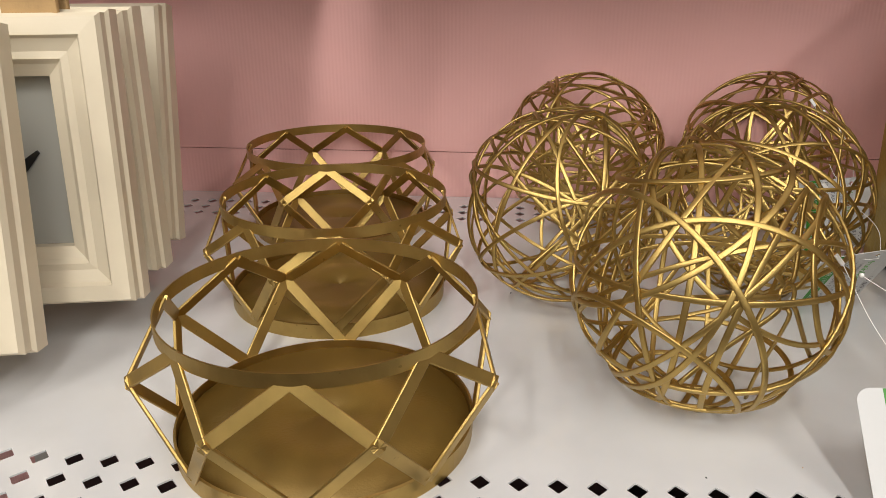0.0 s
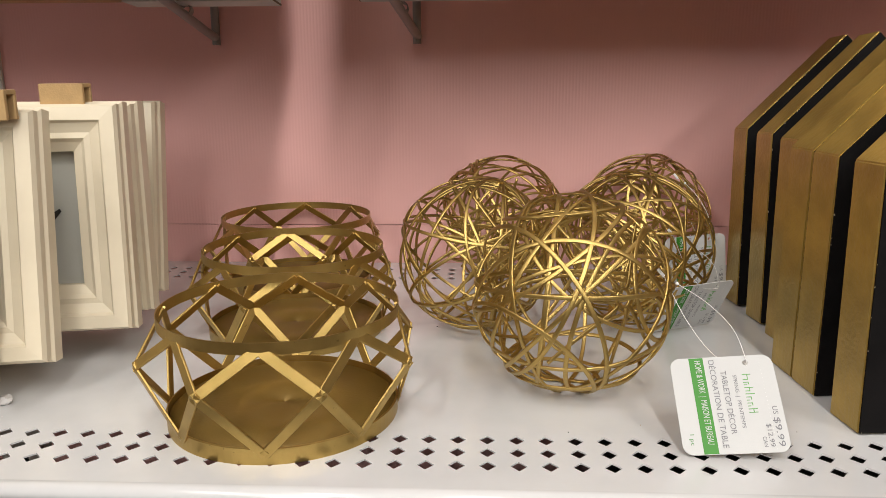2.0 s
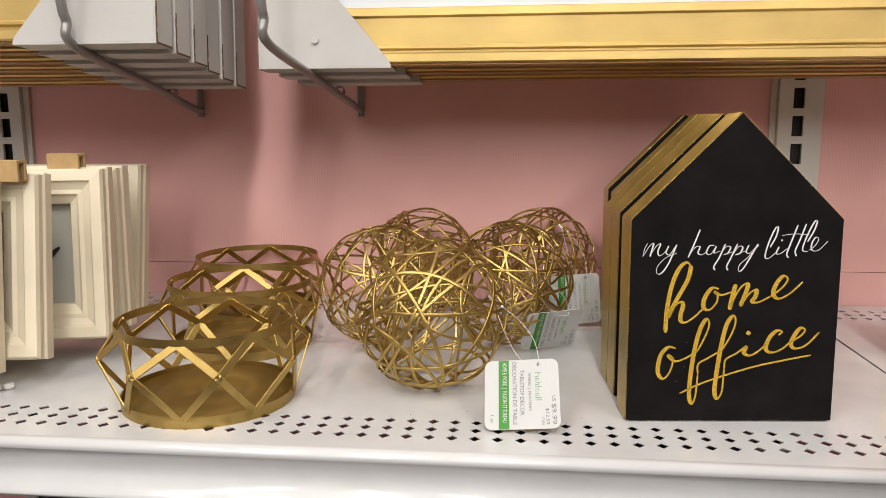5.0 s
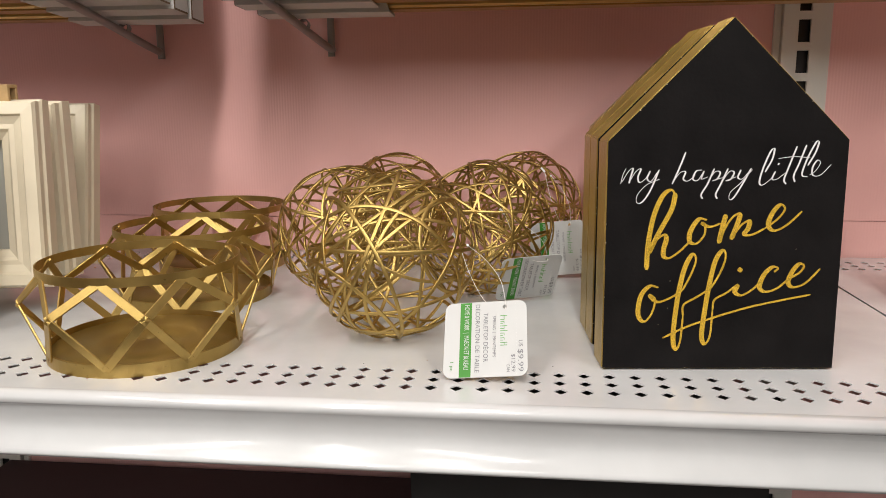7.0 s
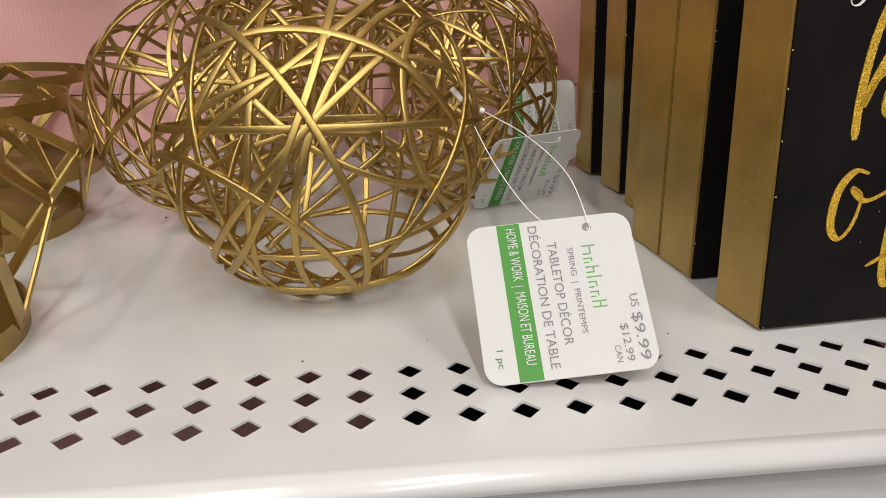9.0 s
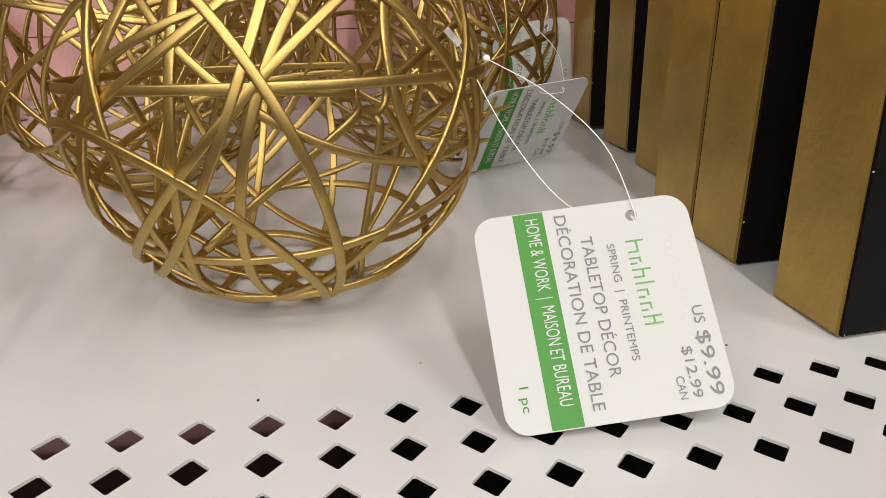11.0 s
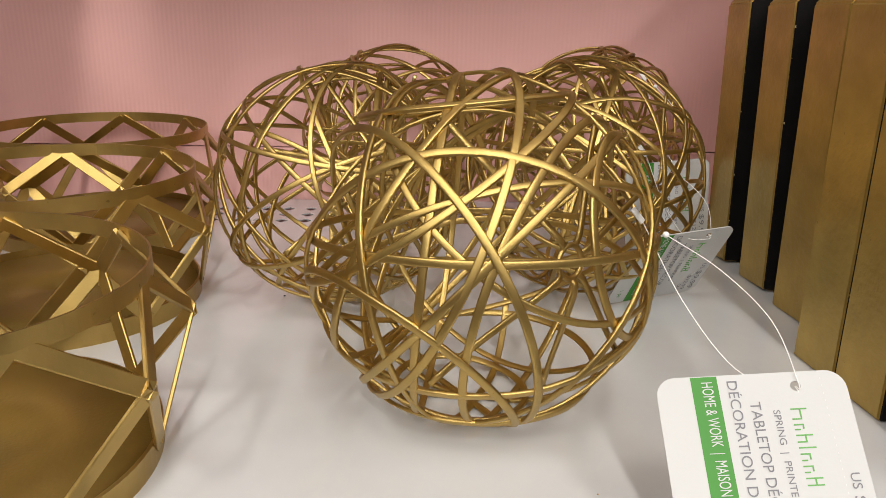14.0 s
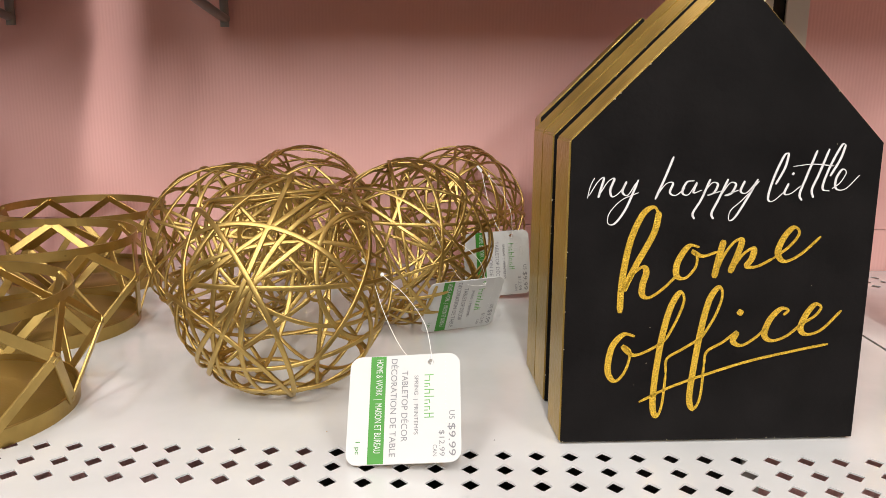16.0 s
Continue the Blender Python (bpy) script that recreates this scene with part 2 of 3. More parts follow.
def shelf(x0, x1, slant, label):
    """Steel shelf deck with rows of diamond holes near its front and back and a tall front lip."""
    sh = thing("shelf", None, label, "shelf", "steel shelves", "structure")
    back = WALL_Y - 0.002
    t = 0.0007
    rows = [0.2221, 0.2335, 0.2449] + [0.516, 0.529, 0.542]
    hx, hy = 0.0037, 0.0040
    bm = bmesh.new()

    def edge(y):
        return x1 + slant * (y - 0.38)

    def quad(a, b, c, d):
        vs = [bm.verts.new((p[0], p[1], 0)) for p in (a, b, c, d)]
        bm.faces.new(vs)

    def plain(y0, y1):
        quad((x0, y0), (edge(y0), y0), (edge(y1), y1), (x0, y1))

    n0 = math.ceil((x0 + 0.012 - PHASE) / PITCH)
    n1 = math.floor((x1 - 0.024 - PHASE) / PITCH)

    def row(yc, y0, y1, off):
        xa = PHASE + off + (n0 - 0.5) * PITCH
        quad((x0, y0), (xa, y0), (xa, y1), (x0, y1))
        for i in range(n0, n1 + 1):
            xc = PHASE + off + i * PITCH
            l, r = xc - PITCH / 2, xc + PITCH / 2
            k = 0.07
            ring = []
            cs = [(xc - hx, yc), (xc, yc - hy), (xc + hx, yc), (xc, yc + hy)]
            for q in range(4):
                p, c, nx = cs[q - 1], cs[q], cs[(q + 1) % 4]
                ring.append((c[0] + (p[0] - c[0]) * k, c[1] + (p[1] - c[1]) * k))
                ring.append((c[0] + (nx[0] - c[0]) * k, c[1] + (nx[1] - c[1]) * k))
            hole = [bm.verts.new((a, b, 0)) for a, b in ring]
            low = [bm.verts.new((a, b, -t)) for a, b in ring]
            o = [bm.verts.new((a, b, 0)) for a, b in ((l, y0), (r, y0), (r, y1), (l, y1))]
            for vs in ((o[0], o[1], hole[3], hole[2]), (o[1], o[2], hole[5], hole[4]), (o[2], o[3], hole[7], hole[6]), (o[3], o[0], hole[1], hole[0]),
                       (o[0], hole[2], hole[1]), (o[1], hole[4], hole[3]), (o[2], hole[6], hole[5]), (o[3], hole[0], hole[7])):
                bm.faces.new(vs)
            for q in range(8):
                bm.faces.new((hole[q], hole[(q + 1) % 8], low[(q + 1) % 8], low[q]))
        xb = PHASE + off + (n1 + 0.5) * PITCH
        quad((xb, y0), (edge(y0), y0), (edge(y1), y1), (xb, y1))

    lip = FRONT_Y + 0.005
    plain(lip, rows[0] - 0.0057)
    for yc in rows[:3]:
        row(yc, yc - 0.0057, yc + 0.0057, 0)
    plain(rows[2] + 0.0057, rows[3] - 0.0065)
    for j, yc in enumerate(rows[3:]):
        row(yc, yc - 0.0065, yc + 0.0065, 0)
    plain(rows[-1] + 0.0065, back)
    bmesh.ops.remove_doubles(bm, verts=bm.verts, dist=1e-6)
    me = finish(bm, "deck", WHITE_STEEL)
    if me.polygons[0].normal.z < 0:
        me.flip_normals()
    deck = new("deck", me)
    deck.parent = sh
    # rolled front edge and tall lip
    prof = [(lip, 0.0), (FRONT_Y + 0.002, -0.0007), (FRONT_Y - 0.0002, -0.0028), (FRONT_Y - 0.0005, -0.0052), (FRONT_Y + 0.0008, -0.0068), (FRONT_Y + 0.0024, -0.0078),
            (FRONT_Y + 0.0042, -0.0115), (FRONT_Y + 0.0058, -0.0175), (FRONT_Y + 0.0052, -0.0225), (FRONT_Y + 0.0026, -0.0280), (FRONT_Y - 0.0004, -0.0308), (FRONT_Y - 0.0020, -0.0322),
            (FRONT_Y - 0.0010, -0.0343), (FRONT_Y + 0.0015, -0.0345), (FRONT_Y + 0.0085, -0.0340), (FRONT_Y + 0.0090, -0.0013)]
    bm = bmesh.new()
    xe = edge(FRONT_Y)
    a = [bm.verts.new((x0, y, z)) for y, z in prof]
    b = [bm.verts.new((xe, y, z)) for y, z in prof]
    for i in range(len(prof)):
        j = (i + 1) % len(prof)
        bm.faces.new((a[i], b[i], b[j], a[j]))
    bm.faces.new(a)
    bm.faces.new(b[::-1])
    part("front_lip", bm, WHITE_STEEL, sh, "glossy white front lip with a rolled edge", True)
    for side in (0, 1):
        bm = bmesh.new()
        pts = [(x0 + 0.0005, lip + 0.003), (x0 + 0.0017, lip + 0.003), (x0 + 0.0017, back), (x0 + 0.0005, back)]
        if side:
            pts = [(edge(lip) - 0.0017, lip + 0.003), (edge(lip) - 0.0005, lip + 0.003), (edge(back) - 0.0005, back), (edge(back) - 0.0017, back)]
        lo = [bm.verts.new((x, y, -0.03)) for x, y in pts]
        hi = [bm.verts.new((x, y, -0.0002)) for x, y in pts]
        for i in range(4):
            bm.faces.new((lo[i], lo[(i + 1) % 4], hi[(i + 1) % 4], hi[i]))
        bm.faces.new(lo)
        bm.faces.new(hi)
        part("side_flange", bm, WHITE_STEEL, sh)
    return sh


shelf(-0.350, 0.4225, 0.0, "white enamelled steel shelf with diamond perforations")
shelf(0.4245, 1.2, 0.0, "white enamelled steel shelf with diamond perforations, next bay")
shelf(-1.12, -0.352, 0.0, "white enamelled steel shelf with diamond perforations, next bay")

# ---- gold bowls ----
def bowl():
    """Open bowl of bent flat strips between a rim and a round tray."""
    b = thing("wire_bowl", None, "gold geometric metal bowl with open zigzag strip sides", "bowl", "gold strip bowls")
    n, rim, rim_z, wide, wide_z, base = 8, 0.0548, 0.0540, 0.0655, 0.0332, 0.0540
    h = 0.0052
    part("rim", lathe([(rim, rim_z - h), (rim + 0.0006, rim_z - h), (rim + 0.0006, rim_z), (rim, rim_z)], 96), GOLD, b)
    part("tray_wall", lathe([(base - 0.0009, 0.0), (base, 0.0), (base + 0.0002, 0.0072), (base - 0.0007, 0.0075)], 96), GOLD, b)
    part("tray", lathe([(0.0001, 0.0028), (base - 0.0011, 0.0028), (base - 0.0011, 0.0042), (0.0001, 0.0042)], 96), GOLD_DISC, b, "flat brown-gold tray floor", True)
    step = 2 * math.pi / n

    def at(r, k, z):
        return Vector((r * math.cos(k * step), r * math.sin(k * step), z))

    def strip(p, q):
        d = (q - p).normalized()
        p, q = p - d * 0.0003, q + d * 0.0003
        mid = (p + q) / 2
        out = Vector((mid.x, mid.y, 0)).normalized()
        ups = [out + Vector((0, 0, 0.15 if p.z > 0.02 and q.z > 0.029 else -0.15))] * 3
        return sweep([p, mid, q], flat(0.0046, 0.0012), ups=ups)

    for i in range(n):
        for s in (-0.5, 0.5):
            part("side_strip", strip(at(rim - 0.0004, i + s, rim_z - h * 0.6), at(wide, i, wide_z)), GOLD, b)
            part("side_strip", strip(at(wide, i, wide_z), at(base + 0.0004, i + s, 0.005)), GOLD, b)
    return b


first = bowl()
first.matrix_world = pose(-0.0317, 0.2729, 0, 0, 0, -17.3)
tagged(copy_thing(first, pose(-0.0539, 0.3937, 0, 0, 0, -12.0)), "gold geometric metal bowl standing behind the front one")
tagged(copy_thing(first, pose(-0.0768, 0.4998, 0, 0, 0, -16.0)), "gold geometric metal bowl standing near the pink wall")

# ---- gold strip balls ----
def strap(width, thick, n=12):
    """Section of a flattened rod: flat top and bottom, rounded edges."""
    out = []
    for i in range(n):
        c, d = math.cos(2 * math.pi * (i + 0.5) / n), math.sin(2 * math.pi * (i + 0.5) / n)
        out.append((width / 2 * math.copysign(abs(c) ** 0.42, c), thick / 2 * math.copysign(abs(d) ** 0.60, d)))
    return out


def hoop(normal, offset, r, floor, width=0.0026, thick=0.0013, wob=0.0, seed=0):
    """A flattened rod bent round the ball in the plane that stands offset from its middle along normal, with a few slight kinks."""
    normal = Vector(normal).normalized()
    u = normal.orthogonal().normalized()
    v = normal.cross(u)
    rad = math.sqrt(max(r * r - offset * offset, 1e-6))
    rnd = random.Random(seed)
    ph = [rnd.uniform(0, 6.28) for _ in range(3)]
    corners = sorted(rnd.uniform(0, 1) for _ in range(7))
    twist = [rnd.gauss(0, 0.17) for _ in range(8)]
    pts, ups = [], []
    n = 60
    for i in range(n):
        a = 2 * math.pi * i / n
        p = normal * offset + (u * math.cos(a) + v * math.sin(a)) * rad
        k = 1 + wob * (math.sin(2 * a + ph[0]) * 0.4 + math.sin(3 * a + ph[1]) * 0.3)
        # between two kinks the rod runs a little flatter than the ball
        f = i / n
        lo = max([q for q in corners if q <= f] or [corners[-1] - 1])
        hi = min([q for q in corners if q > f] or [corners[0] + 1])
        span = (hi - lo) * 2 * math.pi
        k -= min(0.020, 0.05 * span * span / 8) * (1 - (2 * (f - lo) / (hi - lo) - 1) ** 2) * 0.8
        p = p * k
        if p.z < -floor + thick:
            p.z = -floor + thick
        pts.append(p)
        seg = corners.index(lo) if lo in corners else 6
        ease = (f - lo) / (hi - lo)
        ease = ease * ease * (3 - 2 * ease)
        turn = twist[seg] * (1 - ease) + twist[(seg + 1) % 7] * ease
        out = p.normalized()
        ups.append(out * math.cos(turn) + normal * math.sin(turn))
    return sweep(pts, strap(width, thick), True, ups)


def ball(x, y, z, r, seed, planes=(), count=25, ring_at=None, label="gold open ball woven from bent metal strips"):
    """Ball of gold strips laid round one another, with a small ring that gathers some of them."""
    rnd = random.Random(seed)
    b = thing("wire_ball", pose(x, y, z), label, "decorative ball", "gold strip balls")
    done = 0
    for nrm, off in planes:
        part("strip", hoop(nrm, off * r, r * (0.985 + 0.010 * (done % 3)), z, 0.0022, thick=0.0012, wob=0.004, seed=seed + done), GOLD, b, "", True)
        done += 1
    taken = [Vector(nrm).normalized() for nrm, off in planes]
    while done < count:
        best = -1
        for _ in range(14):
            q = Vector((rnd.gauss(0, 1), rnd.gauss(0, 1), rnd.gauss(0, 1))).normalized()
            gap = min([1 - abs(q.dot(o)) for o in taken] or [1])
            if gap > best:
                best, g = gap, q
        taken.append(g)
        part("strip", hoop(g, rnd.uniform(-0.52, 0.52) * r, r * rnd.uniform(0.970, 0.998), z, rnd.uniform(0.0017, 0.0021), thick=0.0011, wob=0.006, seed=seed * 7 + done), GOLD, b, "", True)
        done += 1
    d = Vector(ring_at) if ring_at else Vector((rnd.uniform(-0.4, 0.6), -0.5, rnd.uniform(-0.2, 0.3)))
    p = d * r
    nrm = d.normalized()
    u = nrm.orthogonal().normalized()
    v = nrm.cross(u)
    rr = 0.0044
    n = 24
    pts = [p + (u * math.cos(2 * math.pi * i / n) + v * math.sin(2 * math.pi * i / n)) * rr for i in range(n)]
    part("ring", sweep(pts, round_section(0.0008, 8), True, [nrm] * n), GOLD, b, "", True)
    for i in range(7):
        a = 2 * math.pi * (i + rnd.uniform(-0.2, 0.2)) / 7
        w = u * math.cos(a) + v * math.sin(a)
        tip = (nrm * rnd.uniform(0.25, 0.7) + w).normalized() * r * 0.97
        line = smooth_line([p + w * rr, p * 0.5 + w * (rr + 0.010) * 0.5 + (p + w * rr) * 0.5, p * 0.3 + tip * 0.7 + w * 0.001, tip], 4)
        part("spoke", sweep(line, strap(0.0019, 0.0011, 10), ups=[nrm] * len(line)), GOLD, b, "", True)
    return b


PLANES = [((0.00, 0.13, 0.99), 0.09),
          ((-0.58, 0.04, 0.81), 0.45),
          ((-0.91, -0.12, 0.40), 0.29),
          ((0.85, -0.48, -0.23), 0.40),
          ((0.70, -0.25, -0.67), 0.07),
          ((-0.80, -0.49, -0.35), 0.40),
          ((-0.99, 0.13, 0.08), 0.23),
          ((-0.14, -0.90, -0.40), 0.39),
          ((-0.89, 0.40, -0.22), 0.21),
          ((-0.80, 0.44, 0.42), 0.28),
          ((0.11, 0.20, -0.97), 0.30),
          ((-0.57, -0.47, -0.67), 0.72),
          ((0.87, -0.44, 0.22), 0.83),
          ((0.62, 0.52, -0.58), 0.10),
          ((0.04, 0.06, -0.99), 0.74),
          ((-0.10, 0.02, -0.99), 0.90),
          ((-0.12, 0.16, 0.97), 0.80)]
ball(0.1082, 0.3101, 0.0496, 0.0508, 3, PLANES, 21, (0.41, -0.52, 0.09), "gold open ball of bent metal strips at the front")
ball(0.0581, 0.3990, 0.0481, 0.0486, 11, (), 20)
ball(0.1590, 0.4140, 0.0490, 0.0496, 23, (), 20)
ball(0.0771, 0.5110, 0.0486, 0.0492, 37, (), 20)
ball(0.1872, 0.5165, 0.0488, 0.0494, 51, (), 20)


# ---- price tags ----
def tag(origin, across, up, thread, label, bend=0.0):
    """Square paper tag with round corners, printed sideways, hung from a nylon thread."""
    X = Vector(across)
    w = X.length
    X.normalize()
    Y = Vector(up)
    h = Y.length
    Y = (Y - X * Y.dot(X)).normalized()
    Z = X.cross(Y)
    m = Matrix((X, Y, Z)).transposed().to_4x4()
    m.translation = origin
    tg = thing("price_tag", m, label, "price tag", "hanging price tags")
    bm = bmesh.new()
    rc, hole = 0.0045, 0.0012
    pts = []
    for cx, cy, a0 in ((w - rc, rc, -90), (w - rc, h - rc, 0), (rc, h - rc, 90), (rc, rc, 180)):
        for i in range(7):
            a = radians(a0 + 15 * i)
            pts.append((cx + rc * math.cos(a), cy + rc * math.sin(a)))
    hx, hy = w * 0.735, h - 0.0034
    outer = [bm.verts.new((x, y, 0)) for x, y in pts]
    inner = [bm.verts.new((hx + hole * math.cos(radians(30 * i)), hy + hole * math.sin(radians(30 * i)), 0)) for i in range(12)]
    es = [bm.edges.new((vs[i], vs[(i + 1) % len(vs)])) for vs in (outer, inner) for i in range(len(vs))]
    bmesh.ops.triangle_fill(bm, edges=es, use_beauty=True)
    r = bmesh.ops.extrude_face_region(bm, geom=list(bm.faces))
    bmesh.ops.translate(bm, vec=(0, 0, 0.0004), verts=[v for v in r["geom"] if isinstance(v, bmesh.types.BMVert)])
    card = part("card", bm, PAPER, tg)
    z = 0.00046
    part("green_band", box(w * 0.190, w * 0.330, 0.0002, h - 0.0002, z - 0.0001, z), GREEN, card, "green printed band")

    def side(text, x0, x1, y0, y1, mat, name="printed_line"):
        """A line of print that reads downwards, from y0 to y1, with its capitals from x0 to x1."""
        size = (x1 - x0) * w / 0.70
        ob = lettering(name, text, size, Matrix(), mat, card)
        xs = [v.co.x for v in ob.data.vertices]
        long = max(xs) - min(xs)
        ob.matrix_local = pose(x0 * w, y0 * h, z + 0.0001, 0, 0, -90) @ Matrix.Diagonal(((y0 - y1) * h / long, 1, 1, 1)) @ pose(-min(xs), 0, 0)

    side("HOME & WORK  |  MAISON ET BUREAU", 0.243, 0.303, 0.965, 0.10, PAPER)
    side("D\u00c9CORATION DE TABLE", 0.378, 0.433, 0.965, 0.06, GREY_INK)
    side("TABLETOP D\u00c9COR", 0.478, 0.533, 0.845, 0.19, GREY_INK)
    side("SPRING  |  PRINTEMPS", 0.590, 0.626, 0.795, 0.25, GREY_INK)
    side("US", 0.900, 0.948, 0.455, 0.375, GREY_INK)
    side("$9.99", 0.893, 0.953, 0.34, 0.055, GREY_INK)
    side("$12.99", 0.813, 0.858, 0.28, 0.055, GREY_INK)
    side("CAN", 0.756, 0.792, 0.155, 0.055, GREY_INK)
    side("1 pc", 0.083, 0.123, 0.205, 0.095, GREEN)
    # the maker's mark as plain shapes
    yy = h * 0.80
    for k, (wid, tall) in enumerate(((0.0026, 0.0036), (0.0014, 0.0022), (0.0018, 0.0037), (0.0004, 0.0038), (0.0017, 0.0022), (0.0016, 0.0022), (0.0018, 0.0037))):
        x0 = w * 0.680
        bm = box(x0, x0 + tall, yy - 0.0003, yy, z - 0.0001, z + 0.0001)
        if wid > 0.001:
            box(x0, x0 + tall * (0.6 if k != 6 else 1.0), yy - wid, yy - wid + 0.0003, z - 0.0001, z + 0.0001, bm=bm)
            box(x0 + min(tall, 0.0022) - 0.0003, x0 + min(tall, 0.0022), yy - wid + 0.0003, yy - 0.0003, z - 0.0001, z + 0.0001, bm=bm)
        part("maker_mark", bm, PALE_GREEN, card)
        yy -= wid + 0.0010
    # perforated tear line
    dots = bmesh.new()
    for i in range(24):
        y = h * (0.03 + 0.04 * i)
        box(w * 0.869, w * 0.872, y, y + 0.0005, z - 0.0001, z, bm=dots)
    part("tear_line", dots, PERFORATION, card)
    inv, turn = m.inverted(), m.to_3x3().inverted()
    hp = Vector((hx, hy, 0.0006))
    ends = [inv @ Vector(p) for p in thread]
    sag = [turn @ Vector(v) for v in ((0.004, 0.0, 0.004), (-0.002, -0.002, -0.009))]
    for k, q in enumerate(ends):
        line = smooth_line([q, q * 0.66 + hp * 0.34 + sag[k] * 0.8, q * 0.3 + hp * 0.7 + sag[k], hp + sag[k] * 0.15, hp - Vector((0, 0, 0.0005))], 7)
        part("thread", sweep(line, round_section(0.00014, 6)), NYLON, tg, "thin clear nylon thread")
    bm = bmesh.new()
    bmesh.ops.create_icosphere(bm, subdivisions=2, radius=0.0009, matrix=Matrix.Translation(ends[0]))
    part("thread_knob", bm, NYLON, tg, "small clear plastic stop", True)
    tip = ends[1] + turn @ Vector((-0.0030, 0.0, 0.0036))
    part("thread_toggle", sweep(smooth_line([ends[1], ends[1] * 0.6 + tip * 0.4, tip], 3), flat(0.0016, 0.0008)), NYLON, tg, "flat clear plastic toggle")
    return tg


tag((0.1477, 0.2318, 0.0008), (0.0433, -0.0027, 0.0042), (-0.0012, 0.0294, 0.0315), ((0.1558, 0.2915, 0.0594), (0.1500, 0.2939, 0.0622)),
    "white and green square price tag leaning before a gold ball")
tag((0.1672, 0.3900, 0.0008), (0.0410, 0.0147, 0.0014), (0.0077, -0.0205, 0.0345), ((0.1800, 0.3740, 0.0610), (0.1740, 0.3760, 0.0650)),
    "white and green price tag hanging from a gold ball")
tag((0.1941, 0.4628, 0.0012), (0.0431, 0.0057, 0.0031), (-0.0033, 0.0013, 0.0430), ((0.2080, 0.4850, 0.0800), (0.2030, 0.4860, 0.0830)),
    "white and green price tag hanging before the rear ball")

# ---- house-shaped signs ----
def house_sign(m, label):
    """Thick house-shaped board: black face, gold painted edges."""
    w, hs, ha, t = 0.1212, 0.1196, 0.1802, 0.0236
    sg = thing("house_sign", m, label, "sign", "house-shaped signs")
    out = [(0, 0), (w, 0), (w, hs), (w / 2, ha), (0, hs)]
    part("board", prism(out, 0.0004, t, bevel=0.0007), GOLD_EDGE, sg, "gold painted wooden block")
    ins = [(0.0006, 0.0005), (w - 0.0006, 0.0005), (w - 0.0006, hs - 0.0003), (w / 2, ha - 0.0010), (0.0006, hs - 0.0003)]
    face = part("face", prism(ins, -0.0003, 0.0006), BLACK_WOOD, sg, "matt black painted face")
    rnd = random.Random(int(m.translation.y * 1e4))
    bm = bmesh.new()
    for k in range(26):
        # chipped paint along the edges of the face, and a few grains of dust on it
        q = rnd.random()
        side = k % 5
        if k > 19:
            x, z, s = rnd.uniform(0.01, w - 0.01), rnd.uniform(0.01, hs), 0.00014
        elif side < 3:
            (ax, az), (bx, bz) = ((0, 0), (0, hs)) if side == 0 else ((0, hs), (w / 2, ha)) if side == 1 else ((w / 2, ha), (w, hs))
            x, z, s = ax + (bx - ax) * q, az + (bz - az) * q, rnd.uniform(0.00015, 0.00038)
            x, z = x + (w / 2 - x) * 0.008, z + (hs / 2 - z) * 0.008
        else:
            x, z, s = w * q, 0.0007, rnd.uniform(0.00015, 0.0003)
        bmesh.ops.create_icosphere(bm, subdivisions=1, radius=s, matrix=pose(x, -0.0003, z) @ Matrix.Diagonal((1, 0.35, rnd.uniform(0.6, 1.8), 1)))
    tagged(part("chips", bm, CHIP, face, "pale chips and dust on the paint"), kind="stuff")
    return sg, face


front_sign, front_face = house_sign(pose(0.2297, 0.2548, 0.0007, -1.7, 0, 5.0), "black house-shaped wooden sign with white and gold script")

